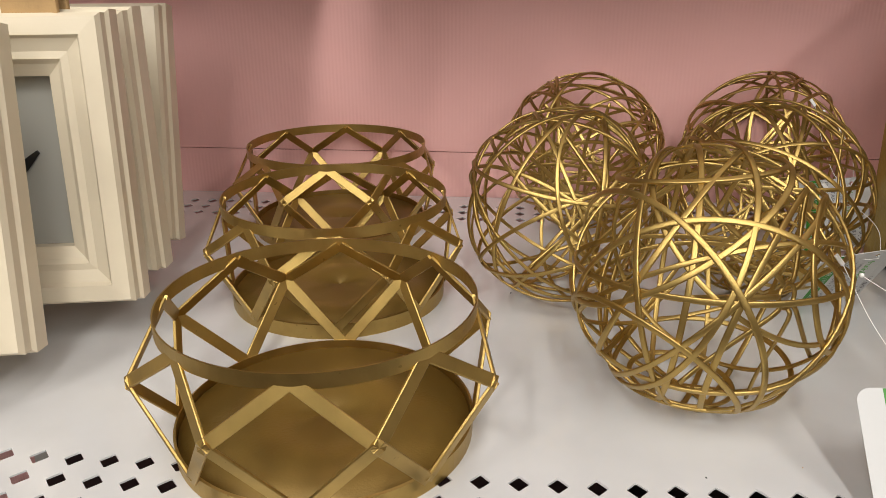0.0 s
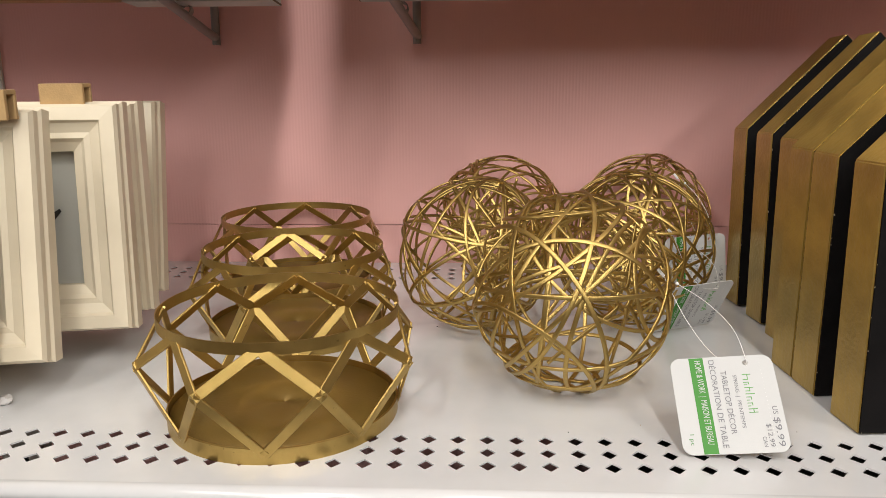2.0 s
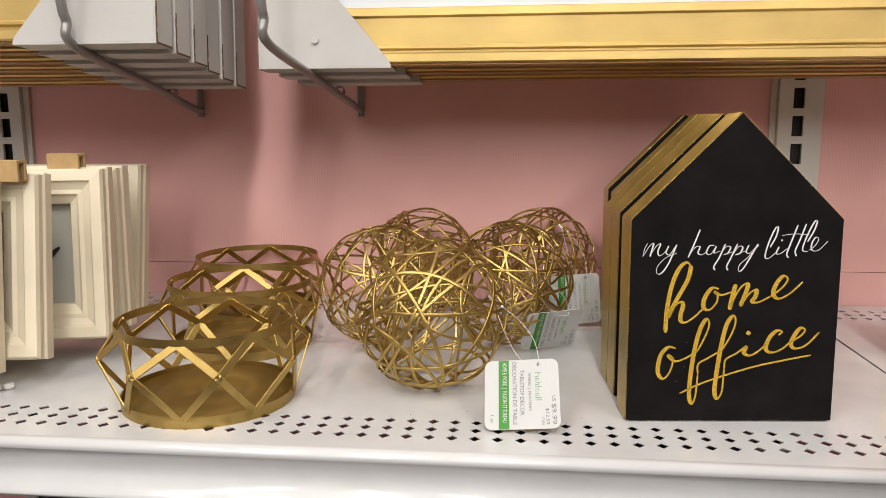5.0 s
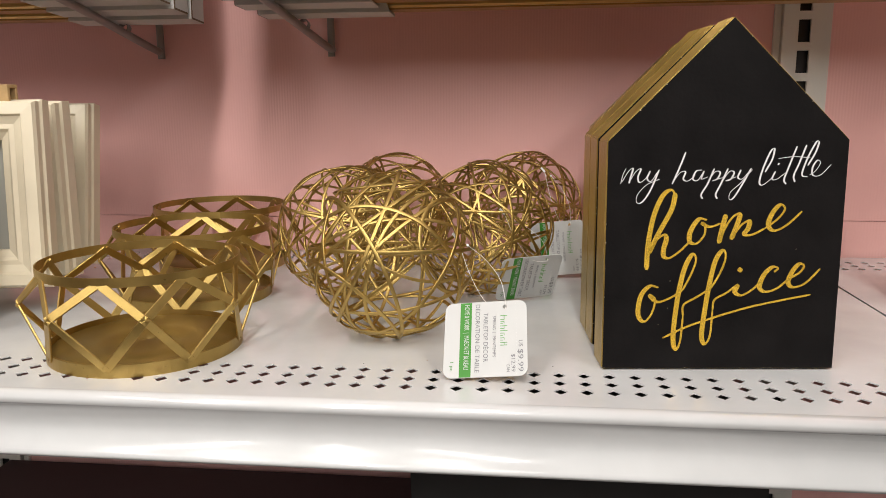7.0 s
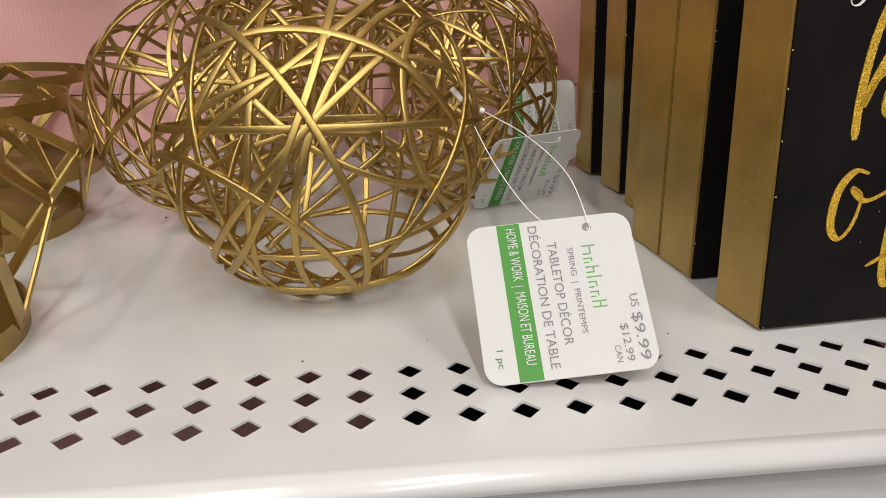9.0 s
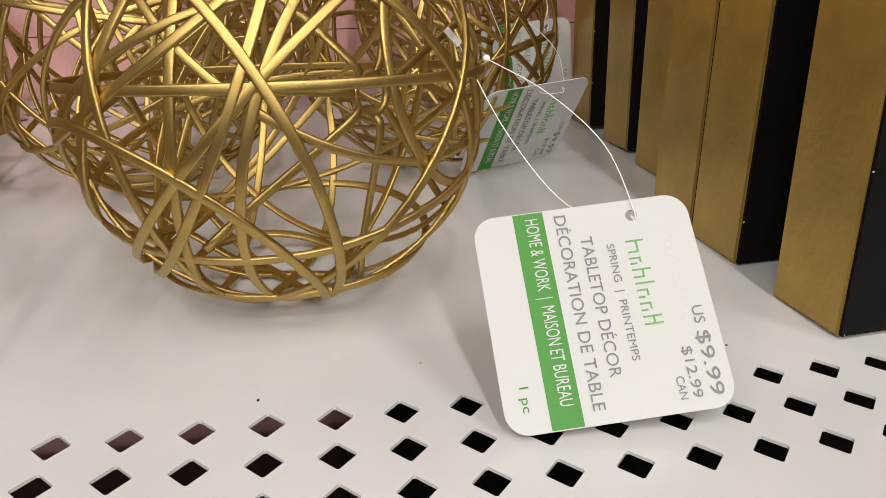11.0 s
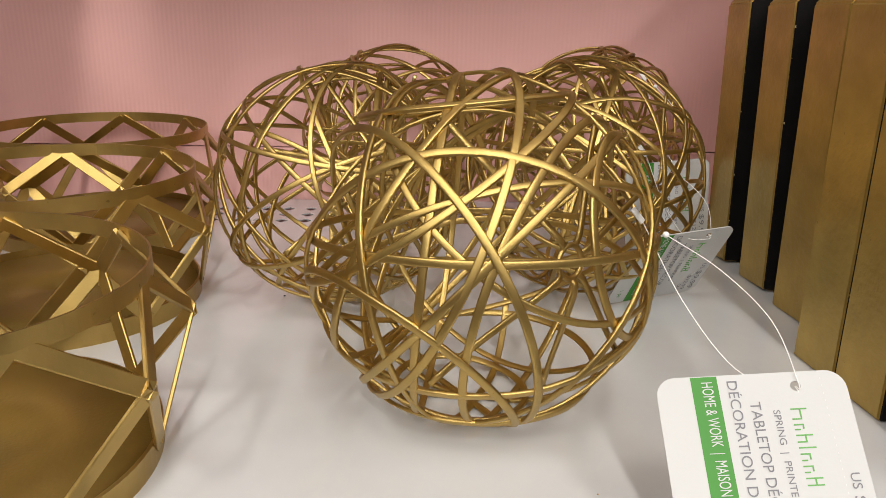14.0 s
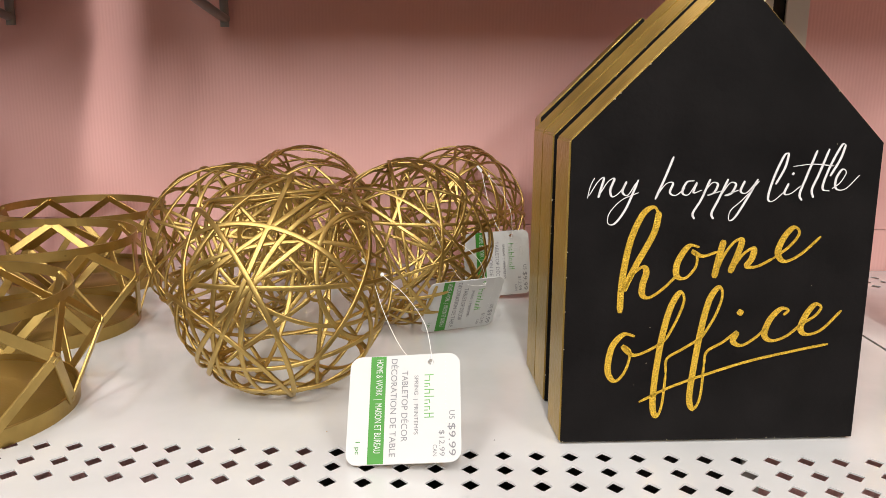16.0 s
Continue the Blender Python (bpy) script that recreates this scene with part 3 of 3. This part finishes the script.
# the script's pen strokes, letter by letter, in millimetres on the board
GOLD_STROKES = (
    "34.8,92.7 32.8,94.7 28.7,91.7 24.5,81.3 22.1,66.4 21.8,53.4",
    "35.1,93.0 33.4,84.5 27.1,72.0 22.8,62.1 26.2,68.6 30.0,71.6 31.4,69.4 30.2,64.4 30.4,60.4 33.4,59.6 38.4,63.0 43.4,68.1",
    "51.6,79.3 47.4,79.6 43.5,73.4 43.4,68.1 46.9,67.1 50.6,71.4 50.8,76.0 48.8,77.7 53.1,75.7 58.8,77.4",
    "61.1,82.0 59.5,74.7 58.2,67.1",
    "58.5,67.8 61.4,75.7 65.0,81.0 68.2,82.0 66.8,76.1 64.3,69.1",
    "64.6,69.8 69.1,76.4 73.1,78.7 72.7,74.8 70.9,71.8 74.8,71.5 81.3,74.8",
    "81.3,74.8 87.5,79.7 90.7,84.6 88.4,86.9 84.8,83.0 82.8,76.8 85.9,73.5 92.1,76.4 99.4,83.3",
    "28.3,44.0 23.7,44.7 19.3,39.3 18.2,29.8 21.3,25.7 25.1,29.8 26.8,37.6 23.8,40.0 27.9,36.3 34.3,38.3 40.7,42.4",
    "40.7,42.4 44.6,50.5 47.0,58.2 45.2,61.5 41.6,54.8 38.8,41.4 37.1,24.4 37.1,14.2 38.9,10.7 40.7,15.9 41.5,28.5",
    "41.5,28.5 41.6,34.6 47.4,38.4 55.0,43.1",
    "55.0,43.1 59.8,51.9 62.1,59.9 60.6,63.5 57.0,58.2 54.3,44.8 52.3,27.9 51.7,17.7 53.5,13.6 56.0,18.4 56.7,32.0",
    "56.7,32.0 57.5,37.4 63.5,41.1 68.9,45.2 67.7,41.5 71.4,39.8 76.7,42.9 81.1,47.3",
    "70.4,54.2 69.2,52.2",
    "87.3,52.0 89.1,54.0 86.2,54.6 82.2,50.6 80.2,44.2 83.3,41.6 89.0,43.3 94.6,48.0",
    "94.6,48.0 100.2,51.7 102.3,55.0 99.9,56.3 96.6,52.3 94.7,46.6 97.4,44.0 103.4,46.0 110.7,53.7",
    "31.4,16.9 45.9,23.8 71.7,32.4 91.0,36.9 106.6,40.0",
)
WHITE_STROKES = (
    "7.2,97.9 8.2,102.5 9.7,105.7",
    "7.8,98.9 10.9,104.1 13.2,105.7 12.1,101.2 11.4,98.2",
    "11.7,99.2 14.7,104.1 17.2,105.4 15.8,101.2 16.7,98.6 19.4,100.2 21.6,103.8",
    "21.9,104.4 20.5,100.5 22.6,99.2 25.5,103.8",
    "26.4,105.0 22.2,94.3 18.2,88.5 15.5,88.5 15.9,92.4 20.3,97.3 26.8,100.2",
    "39.4,113.7 36.6,106.0 33.2,97.6",
    "33.5,98.6 37.0,103.4 39.7,103.8 38.7,100.2 41.1,99.2 44.4,101.8",
    "47.9,104.7 45.0,104.1 43.5,100.2 46.0,99.5 48.9,104.1 47.8,100.2 51.1,101.2",
    "54.1,105.4 51.0,97.6 48.1,92.4 48.8,90.1",
    "51.5,99.5 54.7,103.8 57.1,103.4 55.8,100.2 53.4,99.2 58.5,100.8",
    "61.0,105.4 57.7,97.6 55.4,92.4 56.2,90.1",
    "58.6,99.2 61.7,103.8 64.1,103.4 62.5,99.9 60.1,99.2 65.4,101.2",
    "67.5,104.7 66.1,100.8 68.5,100.2 71.8,104.1",
    "72.6,105.4 68.1,96.6 64.4,90.5 62.3,89.8 62.8,93.4 67.5,97.9 73.2,104.7",
    "83.8,115.3 81.9,114.0 78.6,105.7 77.0,98.3 79.0,97.0 83.2,100.5",
    "83.8,115.3 82.8,109.9 79.6,103.4",
    "84.7,103.8 83.3,99.9 85.8,99.9 89.5,102.8",
    "86.4,107.9 85.8,107.0",
    "94.8,116.3 91.2,105.7 89.3,99.6 90.4,97.3",
    "99.5,116.9 96.2,107.3 94.0,101.5 94.8,98.3",
    "85.9,110.2 93.5,111.1 101.7,110.5",
    "105.7,118.5 104.1,118.2 100.2,109.9 98.1,102.1 101.0,100.9",
    "105.7,118.5 104.1,113.1 100.7,106.6",
    "101.9,101.8 104.9,104.1 106.9,107.9 105.3,109.2 103.2,105.7 103.5,101.8 107.3,101.8 112.3,107.0",
)


def pen(line, broad, fine, mat, name):
    """One stroke of a broad pen: thick where it runs down, thin where it runs up."""
    pts = [Vector((float(a) / 1000, 0, float(c) / 1000)) for a, c in (p.split(",") for p in line.split())]
    pts = smooth_line(pts, 7)
    bm, rows, n = bmesh.new(), [], len(pts)
    wide = []
    for i in range(n):
        way = (pts[min(i + 1, n - 1)] - pts[max(i - 1, 0)]).normalized()
        wide.append(fine + (broad - fine) * max(0.0, -way.z) ** 0.8)
    for _ in range(3):
        wide = [(wide[max(i - 1, 0)] + wide[i] * 2 + wide[min(i + 1, n - 1)]) / 4 for i in range(n)]
    for i in range(n):
        way = (pts[min(i + 1, n - 1)] - pts[max(i - 1, 0)]).normalized()
        side = Vector((-way.z, 0, way.x))
        k = wide[i] / 2 * (0.55 if i in (0, n - 1) else 1)
        rows.append([bm.verts.new(pts[i] + side * s * k + Vector((0, y, 0))) for s, y in ((-1, -0.0004), (1, -0.0004), (1, -0.00065), (-1, -0.00065))])
    for i in range(n - 1):
        for q in range(4):
            bm.faces.new((rows[i][q], rows[i][(q + 1) % 4], rows[i + 1][(q + 1) % 4], rows[i + 1][q]))
    bm.faces.new(rows[0])
    bm.faces.new(rows[-1][::-1])
    part(name, bm, mat, front_face)


for line in WHITE_STROKES:
    pen(line, 0.00084, 0.00030, WHITE_INK, "white_script")
for k, line in enumerate(GOLD_STROKES):
    pen(line, 0.0025, 0.0010, GOLD_GLITTER, "gold_script") if k < len(GOLD_STROKES) - 1 else pen(line, 0.0010, 0.0010, GOLD_GLITTER, "gold_underline")

for x, y, lean, turn, label in ((0.2278, 0.2968, 0.3, 4.5, "black and gold house-shaped sign standing close behind the front one"),
                                (0.2260, 0.3206, 0.3, 4.5, "black and gold house-shaped sign standing flush behind another"),
                                (0.2395, 0.3690, 1.5, 4.0, "black and gold house-shaped sign standing slightly apart in the row"),
                                (0.2398, 0.4060, 3.5, 3.0, "black and gold house-shaped sign further back in the row"),
                                (0.2378, 0.4455, 3.5, 2.0, "black and gold house-shaped sign at the back of the row")):
    house_sign(pose(x, y, 0.0236 * math.sin(radians(lean)), -lean, 0, turn), label)


# ---- cream clock frames ----
def clock_frame(x, y, z, lean, turn, label, hand=False):
    """Square cream clock with a stepped moulding; its lower right corner stands at x, y, z."""
    s, t = 0.1265, 0.020
    fr = thing("frame_clock", pose(x, y, z, -lean, 0, turn), label, "clock", "cream framed clocks")
    # stepped moulding: (distance in from the edge, depth) swept round the square
    prof = [(0.0, t), (0.0, 0.010), (0.0015, 0.0085), (0.0015, 0.003), (0.003, 0.0005), (0.0100, 0.0), (0.0113, 0.0022), (0.0165, 0.0040), (0.0195, 0.0035),
            (0.0215, 0.0055), (0.0265, 0.0080), (0.0265, t)]
    corners = [(0, 0), (-s, 0), (-s, s), (0, s)]
    for k in range(4):
        bm = bmesh.new()
        (ax, az), (bx, bz) = corners[k], corners[(k + 1) % 4]
        sa, sb = [], []
        for d, dep in prof:
            for lst, (cx, cz) in ((sa, (ax, az)), (sb, (bx, bz))):
                lst.append(bm.verts.new((cx + (d if cx < -s / 2 else -d), dep, cz + (-d if cz > s / 2 else d))))
        for i in range(len(prof)):
            j = (i + 1) % len(prof)
            bm.faces.new((sa[i], sa[j], sb[j], sb[i]))
        bm.faces.new(sa)
        bm.faces.new(sb[::-1])
        part("moulding", bm, CREAM, fr)
    dial = part("face", box(-s + 0.0266, -0.0266, 0.0135, 0.0155, 0.0266, s - 0.0266), GLASSY_GREY, fr, "flat grey-green clock face")
    if hand:
        line = smooth_line([(-0.0640, 0.0120, 0.0530), (-0.0490, 0.0120, 0.0580), (-0.0370, 0.0120, 0.0680)], 6)
        bm, rows = bmesh.new(), []
        for q, p in enumerate(line):
            k = 0.0004 + 0.0022 * math.sin(math.pi * min(1.0, q / (len(line) - 1)) * 0.86 + 0.25)
            rows.append([bm.verts.new(p + Vector((-0.55 * d * k, y, 0.83 * d * k))) for d, y in ((-1, 0), (1, 0), (1, -0.0008), (-1, -0.0008))])
        for q in range(len(rows) - 1):
            for e in range(4):
                bm.faces.new((rows[q][e], rows[q][(e + 1) % 4], rows[q + 1][(e + 1) % 4], rows[q + 1][e]))
        bm.faces.new(rows[0])
        bm.faces.new(rows[-1][::-1])
        part("hand", bm, BLACK, dial, "black clock hand")
    return fr


clock_frame(-0.1665, 0.2505, 0.0165, 8, 10, "cream moulded square clock at the very front of a stack")
clock_frame(-0.1495, 0.2775, 0.0190, 10, 11, "cream moulded square clock leaning on another")
clock_frame(-0.1299, 0.3294, 0.0187, 5.4, 11, "cream moulded square clock with a black hand", True)
clock_frame(-0.1386, 0.3684, 0.0165, 1.5, 4, "cream moulded square clock in the middle of a stack")
clock_frame(-0.1476, 0.4074, 0.0190, 12, 6, "cream moulded square clock at the back of a stack")
solo("display_riser", box(-0.345, -0.250, 0.225, 0.43, 0, 0.0160, 0.001), CARD_WHITE, "low white riser under the stack of clocks", "riser")


def kraft_tab(x, y, z, w, h, label):
    """Folded brown card that covers a clock's hanger."""
    bm = box(x, x + w, y, y + 0.0022, z, z + h, 0.0004)
    box(x, x + w, y + 0.0022, y + 0.0100, z + h - 0.0022, z + h, 0.0004, bm=bm)
    box(x, x + w, y + 0.0080, y + 0.0100, z, z + h - 0.0022, 0.0004, bm=bm)
    return solo("card_clip", bm, KRAFT, label, "card clip")


kraft_tab(-0.1740, 0.3400, 0.1415, 0.0240, 0.0120, "brown folded kraft card clip on top of a clock")
kraft_tab(-0.1830, 0.2850, 0.1375, 0.0240, 0.0140, "brown folded kraft card clip on the front clock")

# ---- wire arms with framed pictures above ----
def picture_hanger(x0, x1, label):
    """Grey wire arm that slopes back to the wall, with an upturned front end."""
    ob = thing("picture_hanger", None, label, "picture hanger", "grey picture hangers")
    z0, z1, ya, yb = 0.2285, 0.1860, 0.3270, WALL_Y - 0.0045
    line = [(x0, ya - 0.016, 0.36), (x0, ya - 0.006, 0.262), (x0, ya - 0.001, 0.2440), (x0, ya + 0.008, z0 - 0.001),
            (x0 * 0.5 + x1 * 0.5, (ya + yb) / 2, (z0 + z1) / 2), (x1, yb - 0.010, z1 + 0.0015), (x1, yb - 0.001, z1 + 0.003), (x1, yb, z1 + 0.014), (x1, yb, 0.42)]
    part("wire", sweep(smooth_line(line, 8), round_section(0.0033, 12), ups=[Vector((1, 0, 0))] * (8 * 8 + 1)), GREY_WIRE, ob, "", True)
    part("collar", lathe([(0.0034, -0.003), (0.0042, -0.003), (0.0042, 0.003), (0.0034, 0.003)], 16), GREY_WIRE, ob).matrix_local = pose(x0 * 0.3 + x1 * 0.7, 0.4950, 0.2022, 80, 0, 0)
    return ob


picture_hanger(-0.1420, -0.1505, "grey coated wire hanger under a stack of pictures")
picture_hanger(-0.0040, 0.0112, "grey coated wire hanger under gold picture frames")
picture_hanger(-0.5600, -0.5600, "grey coated wire hanger under a stack of pictures")
picture_hanger(0.5600, 0.5600, "grey coated wire hanger under gold picture frames")


def picture(m, width, height, side, label, group):
    """Gold framed picture with white card corner guards; its lower guarded corner stands at the origin, the rest lies to the given side."""
    pc = thing("framed_picture", m, label, "picture frame", group)
    s, t, rail = side, 0.0215, 0.042
    lo = 0.0025

    def bar(x0, x1, z0, z1, along):
        a, c = sorted((s * x0, s * x1))
        if not along:
            return box(a, c, 0.003, t, z0, z1, 0.0008)
        prof = [(t, z0), (0.0040, z0), (0.0016, z0 + 0.0012), (0.0016, z0 + 0.0070), (0.0036, z0 + 0.0082), (0.0036, z0 + 0.0098), (0.0006, z0 + 0.0110),
                (0.0006, z0 + 0.0128), (0.0034, z0 + 0.0140), (0.0028, z1 - 0.0080), (0.0002, z1 - 0.0066), (0.0002, z1 - 0.0012), (0.0030, z1), (t, z1)]
        bm = bmesh.new()
        e0, e1 = ([bm.verts.new((x, y, z)) for y, z in prof] for x in (a, c))
        e0, e1 = list(e0), list(e1)
        for q in range(len(prof)):
            k = (q + 1) % len(prof)
            bm.faces.new((e0[q], e0[k], e1[k], e1[q]))
        bm.faces.new(e0)
        bm.faces.new(e1[::-1])
        return bm

    part("rail", bar(0.0025, width, lo, lo + rail, True), GOLD_LEAF, pc, "bright gold moulding")
    part("rail", bar(0.0025, width, height - rail, height, True), GOLD_LEAF, pc)
    part("stile", bar(0.0025, 0.0025 + rail, lo + rail, height - rail, False), GOLD_LEAF, pc)
    part("stile", bar(width - rail, width, lo + rail, height - rail, False), GOLD_LEAF, pc)
    a, c = sorted((s * (rail + 0.0026), s * (width - rail - 0.0001)))
    part("sheet", box(a, c, 0.010, 0.013, lo + rail, height - rail), PALE_SHEET, pc, "pale sheet behind the glazing")
    a, c = sorted((s * 0.0030, s * (width - 0.003)))
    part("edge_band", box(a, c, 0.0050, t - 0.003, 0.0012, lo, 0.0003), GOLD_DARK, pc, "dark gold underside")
    # corner guard: folded white card, front and back triangles, bottom and side walls
    gw, gh = 0.103, 0.119
    for y0, y1 in ((-0.0018, -0.0004), (t + 0.0004, t + 0.0018)):
        part("corner_guard", prism([(0, 0), (s * gw, 0), (s * gw * 0.985, 0.004), (s * 0.004, gh), (0, gh)], y0, y1), CARD_WHITE, pc, "white card corner guard")
    a, c = sorted((0, s * gw))
    part("guard_base", box(a, c, -0.0018, t + 0.0018, -0.0014, 0.0, 0.0004), CARD_WHITE, pc)
    a, c = sorted((0, -s * 0.0014))
    part("guard_side", box(a, c, -0.0018, t + 0.0018, -0.0014, gh, 0.0004), CARD_WHITE, pc)
    a, c = sorted((-s * 0.0014, -s * 0.0019))
    wave = [(-0.0012 + 0.0005 * math.sin(q * 1.9), -0.001 + q * 0.0035) for q in range(9)]
    bm = bmesh.new()
    for q in range(8):
        (ya, za), (yb, zb) = wave[q], wave[q + 1]
        box(a, c, min(ya, yb), max(ya, yb) + 0.0007, za, zb, bm=bm)
    part("raw_edge", bm, RAW, pc, "torn brown edge of the card")
    part("raw_edge", box(a, c, 0.000, t + 0.0010, -0.0014, 0.0000, 0.0002), RAW, pc, "torn brown edge of the card")
    return pc


def rest(y):
    return 0.2285 - 0.037 * (y - 0.327) / 0.2355 + 0.0050


for i in range(6):
    y = 0.3340 + 0.0285 * i
    picture(pose(-0.0835 + 0.0008 * (i % 3), y, rest(y + 0.012) - 0.0004, -4, 0, 0.6 * (i % 2)), 0.52, 0.42, -1, "gold framed picture with white card corner guard in a stack", "stacked pictures")
for i in range(3):
    y = 0.4130 + 0.0270 * i
    picture(pose(-0.0365 + 0.008 * i, y, rest(y + 0.012) - 0.0008, -3, 0, -0.4), 0.62, 0.42, 1, "wide gold framed picture with a white card corner guard", "wide gold pictures")

sticker = bmesh.new()
bmesh.ops.create_cone(sticker, cap_ends=True, segments=9, radius1=0.0030, radius2=0.0027, depth=0.0008, matrix=pose(0.0075, 0.4103, 0.2375, 90, 0, 0))
solo("sticker", sticker, PAPER, "small white round sticker on a card corner guard", "sticker")

# ---- gold jar ----
def jar(x, y):
    """Mirror-gold jar with a rounded foot and shoulder and a raised pattern on its sides."""
    jr = thing("gold_jar", pose(x, y, 0), "shiny mirror-gold glazed jar with embossed sides", "jar")
    r = 0.043
    prof = [(0.001, 0.0), (r - 0.010, 0.0), (r - 0.004, 0.0025), (r - 0.0005, 0.009), (r, 0.018), (r, 0.110), (r - 0.001, 0.128), (r - 0.006, 0.148), (r - 0.014, 0.162),
            (r - 0.017, 0.168), (r - 0.017, 0.186), (r - 0.015, 0.188), (r - 0.019, 0.190), (r - 0.021, 0.186), (r - 0.021, 0.166), (r - 0.006, 0.120), (r - 0.005, 0.012), (0.001, 0.006)]
    part("body", lathe(prof, 72), MERCURY, jr, "", True)
    for k in range(8):
        a0 = k * math.pi / 4 + 0.2
        line = []
        for i in range(33):
            q = 2 * math.pi * i / 32
            a = a0 + 0.27 * math.copysign(abs(math.cos(q)) ** 0.6, math.cos(q))
            line.append(Vector(((r + 0.0006) * math.cos(a), (r + 0.0006) * math.sin(a), 0.075 + 0.045 * math.copysign(abs(math.sin(q)) ** 0.6, math.sin(q)))))
        part("raised_panel", sweep(line[:-1], round_section(0.0016, 8), True, [Vector((p.x, p.y, 0)).normalized() for p in line[:-1]]), MERCURY, jr, "raised ring of the embossed pattern", True)
    return jr


jar(0.4880, 0.4000)

# ---- below the shelf ----
# unseen base shelf, added dark so that little floor light bounces up
shelf_low = solo("lower_shelf", box(-1.2, 1.2, 0.20, WALL_Y - 0.001, -0.56, -0.53, 0.002), BASE_DECK, "unseen dark base shelf added to dim the space below", "shelf", "structure")


def bin_box(x0, x1, y0, y1, z0, z1, mat, label):
    """Storage box with slightly drawn-in sides and a lid rim."""
    ob = thing("storage_bin", None, label, "box", "boxes under the shelf")
    part("body", prism([(x0 + 0.012, z0), (x1 - 0.012, z0), (x1, z1), (x0, z1)], y0, y1, bevel=0.003), mat, ob)
    part("rim", box(x0 - 0.002, x1 + 0.002, y0 - 0.002, y1 + 0.002, z1, z1 + 0.006, 0.002), mat, ob)
    return ob


bin_box(0.127, 0.318, 0.245, 0.540, -0.5295, -0.046, BLACK, "black box standing under the shelf")
# made-up box: its maroon paints the shade visible through the left holes
bin_box(-0.335, 0.118, 0.300, 0.540, -0.5295, -0.225, SHADE_MAROON, "added maroon box standing in for deep shade under the shelf")

# ---- dust and crumbs ----
crumb = random.Random(5)
for k in range(26):
    x, y = crumb.uniform(-0.30, 0.40), crumb.uniform(0.25, 0.52)
    r = crumb.uniform(0.0003, 0.0009)
    bm = bmesh.new()
    bmesh.ops.create_icosphere(bm, subdivisions=1, radius=r)
    for v in bm.verts:
        v.co *= crumb.uniform(0.6, 1.2)
        v.co.z *= 0.5
    solo("crumb", bm, (KRAFT, BLACK, CARD_WHITE)[k % 3], "tiny crumb of dirt on the white shelf", "crumb", group="crumbs", m=pose(x, y, r * 0.3))
for x, y in ((-0.178, 0.270), (-0.172, 0.2745)):
    bm = bmesh.new()
    bmesh.ops.create_icosphere(bm, subdivisions=2, radius=0.0042)
    for v in bm.verts:
        v.co *= crumb.uniform(0.7, 1.15)
        v.co.z *= 0.6
    solo("foam_scrap", bm, CARD_WHITE, "white scrap of packing foam on the shelf", "foam scrap", group="foam scraps", m=pose(x, y, 0.0022))
